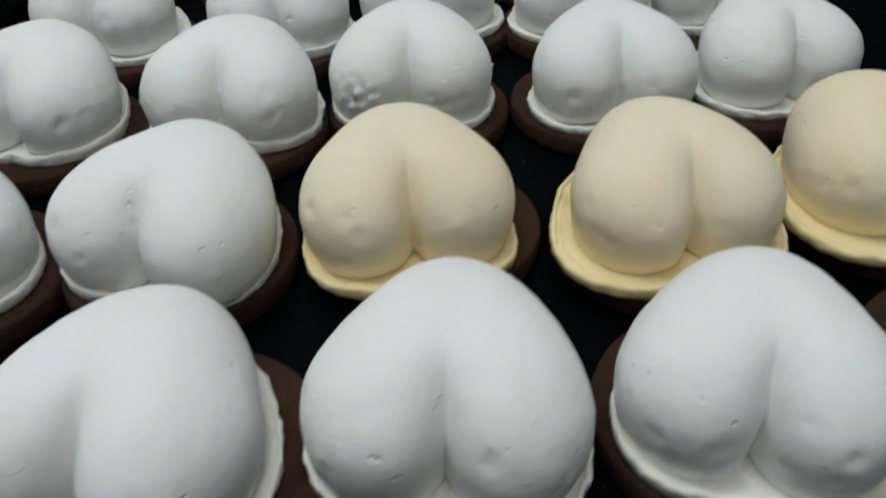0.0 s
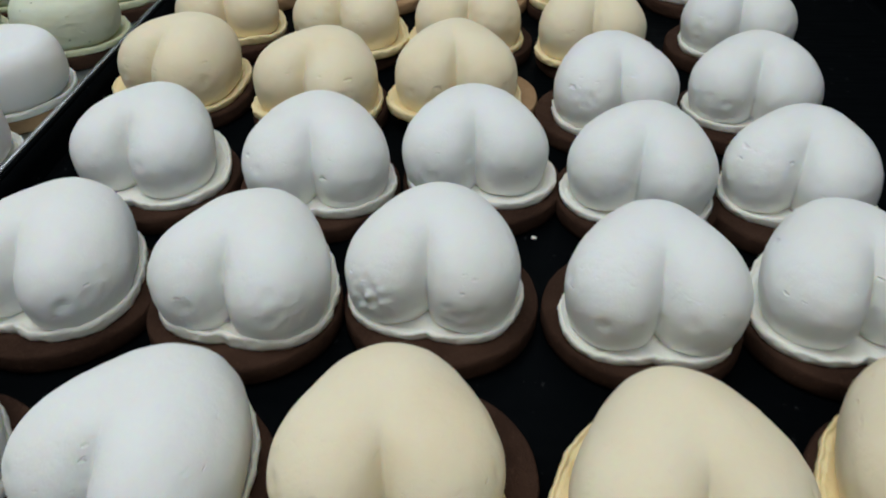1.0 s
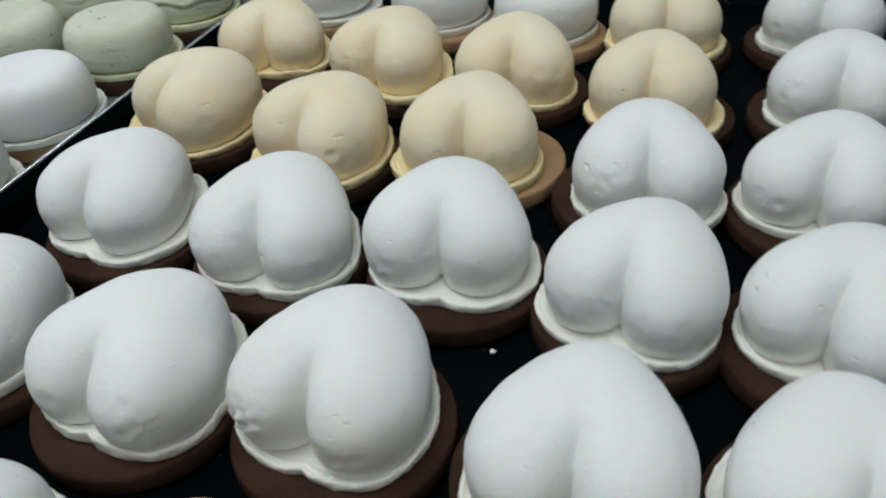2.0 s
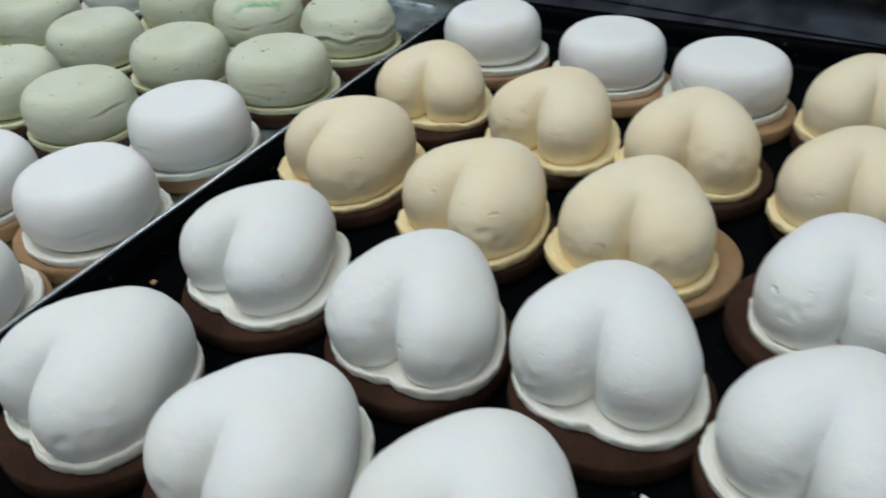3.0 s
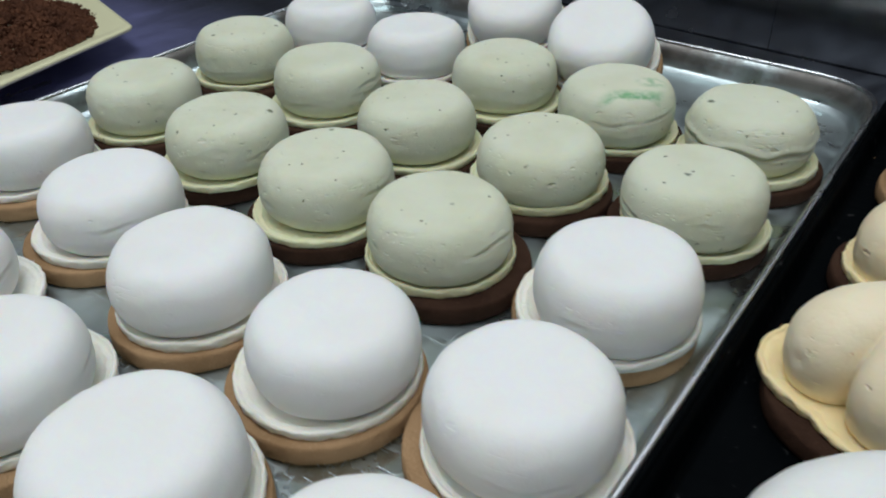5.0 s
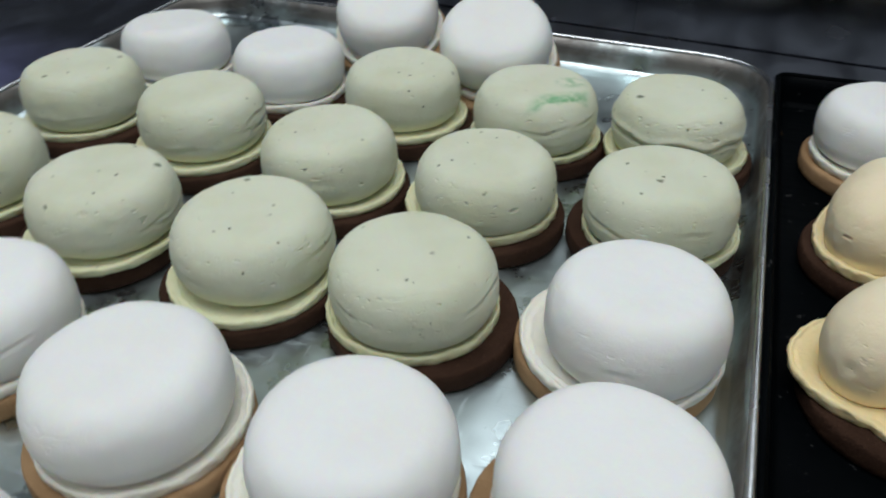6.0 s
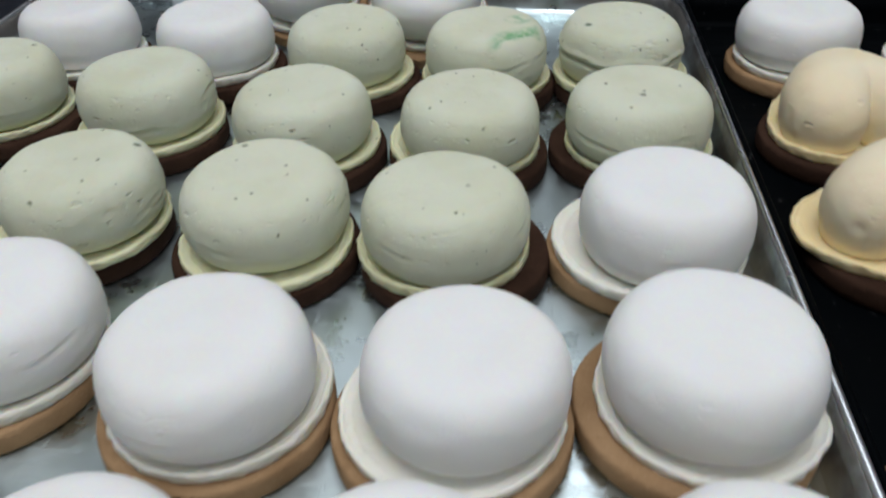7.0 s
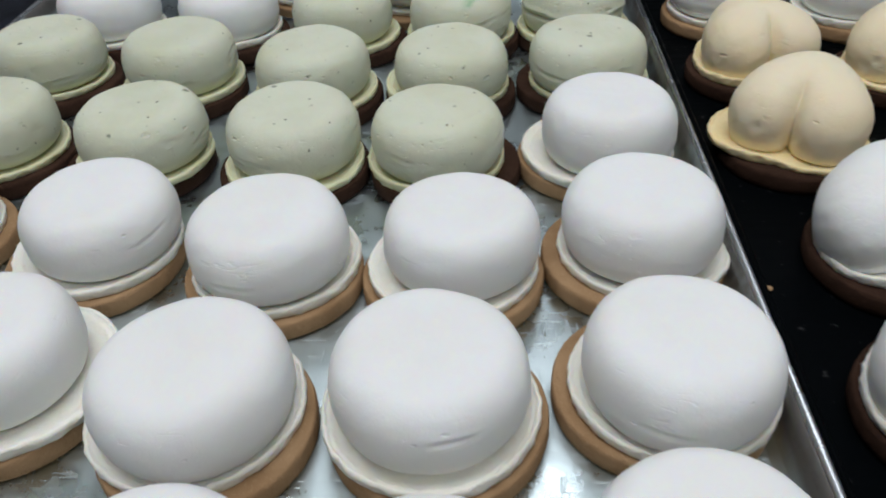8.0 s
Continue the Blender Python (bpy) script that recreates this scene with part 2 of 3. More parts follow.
structure("wall_east", box_mesh("wall_east", 2.2, 2.25, -2.4, 0.75, -0.9, CEIL, PAINT), "plain grey kitchen wall", "wall")

WALL_TURN = -6.0
WALL_Y = 0.545
TABLE_Z = -0.006
FLOOR_Z = -0.0021


def steel_counter():
    top = tagged(new("steel_counter"), "brushed stainless steel worktop under the trays", "counter")
    part("worktop", box_mesh("worktop", -1.6, 1.8, -0.97, 0.0035, TABLE_Z - 0.04, TABLE_Z, COUNTER, 0.002), top)
    top.matrix_basis = pose(0, WALL_Y, 0, 0, 0, WALL_TURN)
    for x in (-1.5, 1.7):
        for y in (-0.90, -0.06):
            part("leg", box_mesh("leg", x - 0.02, x + 0.02, y - 0.02, y + 0.02, -0.9, TABLE_Z - 0.04, COUNTER), top)
    return top


steel_counter()


def steel_wall():
    """The splashback: steel sheets with joints between them."""
    wall = structure("wall_north", box_mesh("wall_north", -2.1, 2.3, 0.02, 0.07, -0.9, CEIL, PAINT), "stainless steel clad wall behind the counter", "wall")
    wall.matrix_basis = pose(0, WALL_Y, 0, 0, 0, WALL_TURN)
    for x0, x1 in ((-2.0, -0.8764), (-0.876, -0.0464), (-0.046, 0.7846), (0.785, 2.2)):
        part("panel", box_mesh("panel", x0, x1, 0.004, 0.0195, TABLE_Z - 0.002, 1.2, WALL_STEEL, 0.0003), wall)
    return wall


steel_wall()


# Trays
def rounded_quad(corners, inset, radius, steps=8):
    """A ring of points along a four-cornered outline with rounded corners, drawn in by inset."""
    pts = []
    c = [Vector(p) for p in corners]
    mid = sum(c, Vector((0, 0))) / 4
    lines = []
    for i in range(4):
        a, b = c[i], c[(i + 1) % 4]
        d = (b - a).normalized()
        nrm = Vector((-d.y, d.x))
        if (mid - a).dot(nrm) < 0:
            nrm = -nrm
        lines.append((a + nrm * inset, d))
    inner = []
    for i in range(4):
        (p, d), (q, e) = lines[i - 1], lines[i]
        s = ((q - p).x * e.y - (q - p).y * e.x) / (d.x * e.y - d.y * e.x)
        inner.append(p + d * s)
    r = max(radius - inset * 0.6, 0.004)
    for i in range(4):
        v, a, b = inner[i], inner[i - 1], inner[(i + 1) % 4]
        da, db = (a - v).normalized(), (b - v).normalized()
        p0, p1 = v + da * r, v + db * r
        for k in range(steps + 1):
            t = k / steps
            pts.append(p0 * (1 - t) ** 2 + v * 2 * t * (1 - t) + p1 * t * t)
    return pts


def sheet_tray(name, label, corners, depth, flare, fold, mat, rim_mat, radius, rim):
    """A shallow baking tray of sheet metal: floor, sloped walls and a rolled rim."""
    tray = tagged(new(name), label, "baking tray")
    tray.matrix_basis = pose(0, 0, FLOOR_Z - 0.0003)
    prof = [(flare + fold + 0.030, 0.0), (flare + fold + 0.002, 0.0)]
    prof += [(flare + fold * (1 - math.sin(a)), fold * (1 - math.cos(a))) for a in (0.0, 0.3, 0.6, 0.9, 1.2, 1.45)]
    prof += [(flare * 0.5, depth * 0.6), (0.0015, depth - 0.001)]
    rings = [[(p.x, p.y, z) for p in rounded_quad(corners, i, radius)] for i, z in prof]
    outer = [(-0.0005, depth - 0.001), (flare * 0.5 - 0.0012, depth * 0.5), (flare - 0.0012, 0.0045), (flare + fold, -0.0012), (flare + fold + 0.030, -0.0015)]
    rings += [[(p.x, p.y, z) for p in rounded_quad(corners, i, radius)] for i, z in outer]
    verts, faces = lathe(rings, cap_low=True, cap_high=True)
    part("pan", mesh_of("pan", verts, faces, mat), tray)
    # rolled rim
    ring = rounded_quad(corners, -0.0005, radius)
    n, m = len(ring), 8
    verts, faces = [], []
    for i, p in enumerate(ring):
        d = (ring[(i + 1) % n] - ring[i - 1]).normalized()
        out = Vector((d.y, -d.x))
        for j in range(m):
            a = 2 * math.pi * j / m
            verts.append((p.x + out.x * rim * math.cos(a), p.y + out.y * rim * math.cos(a), depth - 0.0005 + rim * math.sin(a)))
    for i in range(n):
        for j in range(m):
            faces.append((i * m + j, ((i + 1) % n) * m + j, ((i + 1) % n) * m + (j + 1) % m, i * m + (j + 1) % m))
    part("rolled_rim", mesh_of("rolled_rim", verts, faces, rim_mat), tray)
    return tray


STEEL_CORNERS = ((0.0515, -0.22), (0.0515, 0.463), (-0.385, 0.490), (-0.372, -0.22))
BLACK_CORNERS = ((0.550, -0.26), (0.560, 0.447), (0.0555, 0.449), (0.0555, -0.26))
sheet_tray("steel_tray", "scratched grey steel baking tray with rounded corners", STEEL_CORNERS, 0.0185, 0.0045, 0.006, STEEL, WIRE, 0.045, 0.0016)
sheet_tray("black_tray", "matt black coated baking tray with straight walls", BLACK_CORNERS, 0.0185, 0.005, 0.0025, BLACK, BLACK, 0.008, 0.0014)


# Cakes
def ball(p, centre, radii):
    return (np.linalg.norm((p - np.array(centre)) / np.array(radii), axis=-1) - 1) * min(radii)


def joined(a, b, blend):
    h = np.maximum(blend - abs(a - b), 0) / blend
    return np.minimum(a, b) - h * h * blend / 4


def puffed(p, blend):
    """Inside or outside of a puffed heart: two front lobes that meet in a cleft, and a broad round back."""
    q = p.copy()
    q[..., 2] = np.where(q[..., 2] < 0.0145, 0.0145 + (q[..., 2] - 0.0145) * 0.70, q[..., 2])
    lobes = joined(ball(q, (0.0138, -0.0058, 0.0145), (0.0201, 0.0222, 0.0222)), ball(q, (-0.0138, -0.0058, 0.0145), (0.0201, 0.0222, 0.0222)), blend)
    return joined(lobes, ball(q, (0.0, 0.0120, 0.0145), (0.0240, 0.0262, 0.0258)), 0.0150)


N, ROWS = 160, 44
HEART_EYE = np.array((0.0, 0.0015, 0.0100))


def heart_surface(blend, carve=1.0):
    """Points of the puffed heart, ring by ring from its foot to its crown."""
    ang = np.arange(N) * 2 * np.pi / N
    up = np.radians(-18 + (89.3 + 18) * np.linspace(0, 1, ROWS))
    ways = np.stack([np.cos(up)[:, None] * np.cos(ang), np.cos(up)[:, None] * np.sin(ang), np.sin(up)[:, None] * np.ones(N)], -1)
    lo, hi = np.full((ROWS, N), 0.001), np.full((ROWS, N), 0.07)
    for _ in range(26):
        mid = (lo + hi) / 2
        inside = puffed(HEART_EYE + ways * mid[..., None], blend) < 0
        lo, hi = np.where(inside, mid, lo), np.where(inside, hi, mid)
    p = HEART_EYE + ways * lo[..., None]
    # the cleft: a crease down the front that fades out on the crown
    front = np.clip((-0.003 - p[..., 1]) / 0.022, 0, 1)
    front = front * front * (3 - 2 * front)
    deep = 0.0084 * carve * front * np.exp(-np.sqrt(p[..., 0] ** 2 + 0.0004 ** 2) / 0.0033)
    return p - ways * deep[..., None]


HEART = heart_surface(0.0030)
COLLAR_LINE = [float(v) for v in np.hypot(heart_surface(0.020, 0.3)[3, :, 0], heart_surface(0.020, 0.3)[3, :, 1])]


def wobble(a, seed, amp, freq):
    return amp * noise.noise(Vector((math.cos(a) * freq, math.sin(a) * freq, seed * 7.31)))


def roughened(p, seed, amp):
    v = Vector(p)
    return v + v.normalized() * amp * (noise.noise(v * 55 + Vector((seed * 3.7, 0, 0))) + 0.35 * noise.noise(v * 170 + Vector((0, seed * 5.1, 0))))


def dented(p, dents):
    for c, r, deep in dents:
        d = (p - c).length
        if d < r * 2.6:
            p = p - Vector((p.x, p.y, 0.3 * p.z)).normalized() * deep * math.exp(-((d / r) ** 2))
    return p


def heart_dome(seed, mat, height=1.0, scale=1.0, dents=(), torn=()):
    """A puffed heart with a cleft that fades towards the crown."""
    rng = random.Random(seed)
    sx, sy = rng.uniform(0.98, 1.02), rng.uniform(0.97, 1.03)
    rings = []
    foot = HEART[0].copy()
    foot[:, :2] *= 0.965
    foot[:, 2] = 0.0
    for row in (foot, *HEART):
        ring = []
        for x, y, z in row:
            k = 1 + wobble(math.atan2(y, x), seed, 0.03, 0.9)
            p = Vector((x * scale * sx * k, y * scale * sy * k, z * height))
            p = roughened(p, seed, 0.0006)
            p = dented(p, dents)
            for spot, reach, amp in torn:
                near = math.exp(-(((p - spot).length / reach) ** 2))
                if near > 0.02:
                    p = p + p.normalized() * amp * near * (noise.noise(p * 420) + 0.6 * noise.noise(p * 800 + Vector((3, 0, 0))) - 0.2)
            ring.append(p)
        rings.append(ring)
    verts, faces = lathe(rings)
    return mesh_of("mousse_dome", verts, faces, mat)


def round_dome(seed, mat, radius=0.0345, height=0.0245, crease=False, dents=(), cracks=()):
    """A puck of mousse with a flat crown and full, rounded sides."""
    rings = []
    n = 112
    knots = ((0.845, 0.0), (0.940, 0.11), (0.993, 0.28), (1.0, 0.44), (0.988, 0.60), (0.952, 0.74), (0.888, 0.860), (0.800, 0.942), (0.69, 0.986), (0.54, 1.0), (0.30, 0.998), (0.02, 0.994))
    prof = []
    for i in range(len(knots) - 1):
        k0, k1, k2, k3 = (Vector(knots[min(max(i + d, 0), len(knots) - 1)]) for d in (-1, 0, 1, 2))
        for u in (0.0, 0.2, 0.4, 0.6, 0.8):
            prof.append(0.5 * (2 * k1 + (k2 - k0) * u + (2 * k0 - 5 * k1 + 4 * k2 - k3) * u * u + (3 * k1 - k0 - 3 * k2 + k3) * u ** 3))
    prof.append(Vector(knots[-1]))
    tilt, turn = random.Random(seed).uniform(0.0, 0.03), random.Random(seed + 50).uniform(0, 6.28)
    for q, z in prof:
        ring = []
        for j in range(n):
            th = 2 * math.pi * j / n
            r = radius * q * (1 + wobble(th, seed, 0.022, 0.8))
            if crease:
                off = z - 0.44 - 0.16 * noise.noise(Vector((math.cos(th) * 1.6, math.sin(th) * 1.6, seed)))
                r -= 0.0019 * math.exp(-((off / 0.035) ** 2)) - 0.0009 * math.exp(-(((off - 0.09) / 0.06) ** 2))
            for mid, half, level, deep in cracks:
                turn_by = abs((th - mid + math.pi) % (2 * math.pi) - math.pi)
                if turn_by < half:
                    off = z - level - 0.10 * noise.noise(Vector((math.cos(th) * 2.5, math.sin(th) * 2.5, mid * 9 + seed)))
                    r -= deep * (1 - (turn_by / half) ** 2) * (math.exp(-((off / 0.020) ** 2)) - 0.25 * math.exp(-(((off - 0.06) / 0.03) ** 2)))
            p = Vector((r * math.cos(th), r * math.sin(th), height * z + tilt * r * math.cos(th - turn) * z))
            ring.append(dented(roughened(p, seed, 0.00055), dents))
        rings.append(ring)
    verts, faces = lathe(rings)
    return mesh_of("mousse_dome", verts, faces, mat)


def collar(seed, mat, outline, grow, thick=0.0055, rough=1.0):
    """The soft lip of cream that squeezed out under the dome: ragged, with a fold or two on its top."""
    n = len(outline)
    rng = random.Random(seed)
    lean, fold = rng.uniform(0, 6.28), rng.uniform(0.91, 0.95)
    prof = ((0.55, 0.0), (0.955, 0.0), (0.985, 0.12), (0.998, 0.32), (1.0, 0.55), (1.004, 0.78), (0.992, 0.95), (0.975, 1.0), (0.958, 0.92), (fold, 0.66), (fold - 0.02, 0.80), (fold - 0.045, 0.62), (0.83, 0.52), (0.5, 0.5))
    rings = []
    for i, (q, h) in enumerate(prof):
        ring = []
        for j in range(n):
            th = 2 * math.pi * j / n
            rag = 1 + wobble(th, seed, 0.045, 1.3) * rough + (wobble(th, seed + 9, 0.026, 3.7) + wobble(th, seed + 6, 0.016, 13.0)) * (0.4 + 0.6 * h) * rough
            r = (outline[j] + grow * (1 + 0.25 * math.cos(th - lean))) * rag * q
            lift = 1 + wobble(th, seed + 4, 0.45, 1.7) * rough + wobble(th, seed + 2, 0.22, 5.3) * rough + wobble(th + 0.05 * i, seed + 3, 0.10, 19.0)
            z = thick * h * max(lift, 0.35) if q > 0.6 else thick * h
            if 0 < h:
                r += 0.0007 * noise.noise(Vector((r * math.cos(th) * 260, r * math.sin(th) * 260, z * 700 + seed)))
            ring.append((r * math.cos(th), r * math.sin(th), z))
        rings.append(ring)
    verts, faces = lathe(rings)
    return mesh_of("cream_collar", verts, faces, mat)


def biscuit_disc(seed, mat, radius, thick=0.0088):
    n = 56
    prof = ((0.97, 0.0), (0.995, 0.10), (1.0, 0.35), (0.998, 0.80), (0.988, 0.95), (0.972, 1.0), (0.6, 1.0))
    rings = []
    for q, h in prof:
        ring = []
        for j in range(n):
            th = 2 * math.pi * j / n
            r = radius * q * (1 + wobble(th, seed, 0.02, 1.1) + wobble(th, seed + 3, 0.008, 6.0))
            ring.append((r * math.cos(th), r * math.sin(th), thick * h + (0.0004 * noise.noise(Vector((math.cos(th) * 3, math.sin(th) * 3, seed))) if h > 0 else 0)))
        rings.append(ring)
    verts, faces = lathe(rings)
    return mesh_of("biscuit_base", verts, faces, mat)


def random_dents(rng, count, low=0.006, high=0.026, side=None, heart=True, force=1.0):
    """Small knocks in the mousse, mostly on the lower front: centre, width and depth."""
    out = []
    for _ in range(count):
        a = rng.uniform(-2.9, -0.25) if side is None else rng.uniform(*side)
        z = rng.uniform(low, high)
        if heart:
            column = HEART[:, int(a % (2 * math.pi) / (2 * math.pi) * N) % N]
            c = Vector([float(v) for v in column[np.argmin(abs(column[:, 2] - z))]])
        else:
            c = Vector((0.034 * math.cos(a), 0.034 * math.sin(a), z))
        out.append((c, rng.uniform(0.0011, 0.0024), rng.uniform(0.0004, 0.0010) * rng.choice((1, 1, 1, -0.7)) * force))
    return out


ROUND_LINE = [0.0335] * 160
serial = [0]


def cake(kind, row, dome_mat, cream_mat, base_mat, label, group, base_r=0.0382, grow=0.0026, crease=False, at=None, dents=None, torn=()):
    """One cake: biscuit, cream collar and mousse dome, each a little off centre."""
    x, y, rz, size, tall, biscuit_off, cream_off = row
    serial[0] += 1
    seed = serial[0]
    rng = random.Random(seed * 13 + 5)
    thing = tagged(new(kind + "_mousse_cake"), label, "mousse cake", group)
    thing.matrix_basis = at if at is not None else pose(x, y, FLOOR_Z, 0, 0, rz)
    if dents is None:
        dents = random_dents(rng, 12, 0.004, 0.024, None, True, 1.25) if kind == "heart" else random_dents(rng, 13 if dome_mat is not WHITE_SMOOTH else 2, 0.003, 0.022, (0, 6.28), False)
    green = dome_mat in (GREEN, GREEN_STREAK)
    cracks = [(rng.uniform(0, 6.28), rng.uniform(0.12, 0.60), rng.uniform(0.15, 0.60), rng.uniform(0.0005, 0.0011)) for _ in range(5 if green else 1)]
    sx, sy = biscuit_off[0] / 1000, biscuit_off[1] / 1000
    # offsets are given in the tray's directions
    c, s = math.cos(radians(-rz)), math.sin(radians(-rz))
    part("biscuit_base", biscuit_disc(seed, base_mat, base_r), thing, at=pose(sx * c - sy * s, sx * s + sy * c, 0, 0, 0, rng.uniform(0, 360)))
    thick = rng.uniform(0.0042, 0.0056)
    ox, oy, wide = (cream_off[0] / 1000, cream_off[1] / 1000, cream_off[2]) if cream_off else (rng.uniform(-0.0015, 0.0015), rng.uniform(-0.0020, 0.0005), 0.98)
    lx, ly = ox * c - oy * s, ox * s + oy * c
    line = [v * wide for v in (COLLAR_LINE if kind == "heart" else ROUND_LINE)]
    part("cream_collar", collar(seed, cream_mat, line, grow, thick, 0.75 if kind == "heart" else 0.38), thing, at=pose(lx, ly, 0.0084))
    if kind == "heart":
        part("mousse_dome", heart_dome(seed, dome_mat, 0.96 * tall, 0.98 * size, dents, torn), thing, at=pose(0, 0, 0.0115))
    else:
        part("mousse_dome", round_dome(seed, dome_mat, 0.0345 * size, 0.0275 * tall, crease, dents, cracks), thing, at=pose(0, 0, 0.0118, 0, 0, rng.uniform(0, 360) if not crease and dome_mat is not GREEN_STREAK else 0))
    return thing


WH = "matt white heart mousse on cream collar and cocoa biscuit"
YH = "pale yellow heart mousse on cream collar and cocoa biscuit"
GR = "speckled pale green round mousse on a cocoa biscuit"
WR = "smooth white round mousse on a golden biscuit"
ON_BLACK, ON_STEEL = "cakes on the black tray", "cakes on the steel tray"

# each cake: place, turn, size, height, and the offsets of its biscuit and of its cream in millimetres, and the cream's width
FRONT_HEARTS = [
    (0.1828, -0.1544, -20, 1.011, 0.921, (8, 1), None),
    (0.2590, -0.1532, -10, 1.007, 0.924, (-2, 1), None),
    (0.3338, -0.1556, -19, 1.010, 0.922, (0, 2), None),
    (0.4146, -0.1501, -20, 1.010, 0.921, (-3, 2), None),
    (0.1040, -0.1567, 0, 1.010, 0.921, (0, 0), None),
    (0.1792, -0.0720, -19, 1.022, 0.923, (-0.5, 3.3), (-0.5, 3.5, 0.987)),
    (0.1027, -0.0732, 10, 1.010, 0.921, (3, -1), None),
    (0.1102, 0.0196, -11, 1.013, 0.916, (2, -2), None),
    (0.1893, 0.0161, -11, 1.041, 0.920, (-2.1, -1.6), (1.1, 1.6, 0.998)),
    (0.2611, 0.0240, -7, 1.011, 0.916, (2.4, -3.5), (1.5, 0.2, 0.962)),
    (0.3435, 0.0150, -3, 1.006, 0.921, (-2.5, 1.7), (-1.3, -2.2, 0.916)),
    (0.4153, 0.0201, 3, 0.987, 0.913, (0, -3), None),
]
BACK_HEARTS = [
    (0.1185, 0.1064, -8, 1.014, 0.927, (4.1, -3.6), (4.0, -2.3, 1.003)),
    (0.2015, 0.0997, 3, 1.029, 0.936, (-0.4, -0.2), (1.1, -0.8, 0.979)),
    (0.2741, 0.1113, 3, 1.014, 0.928, (4.0, -5.0), (2.4, -0.9, 0.996)),
    (0.3506, 0.0987, -14, 1.009, 0.908, (-1, -2), None),
    (0.4208, 0.0975, -23, 0.993, 0.914, (-3, -3), None),
    (0.3464, 0.1776, 5, 1.008, 0.922, (-3, -2), None),
    (0.4213, 0.1809, -15, 1.005, 0.922, (-2, -2), None),
    (0.4327, 0.2711, -9, 1.010, 0.921, (-4, -1), None),
    (0.4311, 0.3622, -12, 1.010, 0.921, (-4, 0), None),
]
YELLOW_HEARTS = [
    (0.2532, -0.0681, 4, 1.018, 0.914, (7.3, 5.0), (-0.8, -3.3, 0.946)),
    (0.3389, -0.0752, 4, 1.008, 0.929, (0.0, -1.0), (-3.2, -2.2, 1.045)),
    (0.4173, -0.0646, 8, 1.010, 0.921, (0, -1), (-3, -6, 1.0)),
    (0.1058, 0.1941, -29, 0.995, 0.966, (-0.0, -1.2), (-2.1, 1.1, 1.045)),
    (0.1870, 0.1808, -17, 1.017, 0.925, (0.0, -1.0), (0.3, -1.5, 0.976)),
    (0.2616, 0.1908, 3, 1.007, 0.931, (8.0, 2.2), (-0.3, -1.7, 1.014)),
    (0.1081, 0.2828, 10, 1.000, 0.872, (-1, -3), None),
    (0.1896, 0.2710, -9, 1.011, 0.912, (0.0, -1.0), (3.3, -1.7, 1.009)),
    (0.2654, 0.2717, 3, 1.003, 0.916, (3.2, 0.5), (-0.7, 1.5, 0.995)),
    (0.3420, 0.2582, -4, 0.996, 0.919, (5, -1), None),
    (0.3402, 0.3471, 8, 1.004, 0.917, (3, -2), None),
]
BLACK_TRAY_ROUNDS = [
    (0.1058, 0.3711, 0, 0.952, 1.059, (2, -3), (4, -2, 1.0)),
    (0.1920, 0.3642, 0, 0.955, 1.076, (2, -3), None),
    (0.2659, 0.3557, 0, 0.952, 1.073, (2, -3), None),
]
GREEN_ROUNDS = [
    (-0.0741, 0.1766, 0, 0.948, 1.056, (3.1, 1.8), (-1.2, 1.2, 0.943)),
    (-0.1466, 0.1809, 0, 0.965, 1.060, (-1.9, -3.2), (0.0, -4.0, 0.958)),
    (-0.2271, 0.1865, 0, 0.960, 1.052, (-5.1, -1.4), (-0.9, -1.9, 0.980)),
    (-0.3118, 0.1944, 0, 0.958, 1.079, (1, -2), None),
    (0.0078, 0.2635, 0, 0.956, 1.074, (-2.6, 5.0), (1.8, 2.9, 0.954)),
    (-0.0703, 0.2571, 0, 0.938, 1.031, (-1.3, 1.6), (-2.6, 3.5, 0.993)),
    (-0.1510, 0.2578, 0, 0.955, 1.049, (1.6, -0.9), (0.8, 1.2, 0.998)),
    (-0.2347, 0.2744, 0, 0.970, 1.090, (-0.9, -3.6), (-0.8, -1.6, 1.016)),
    (-0.3204, 0.2829, 0, 0.969, 1.102, (2, -2), None),
    (-0.1457, 0.3402, 0, 0.958, 1.091, (2.6, -1.4), (0.7, -2.3, 1.004)),
]
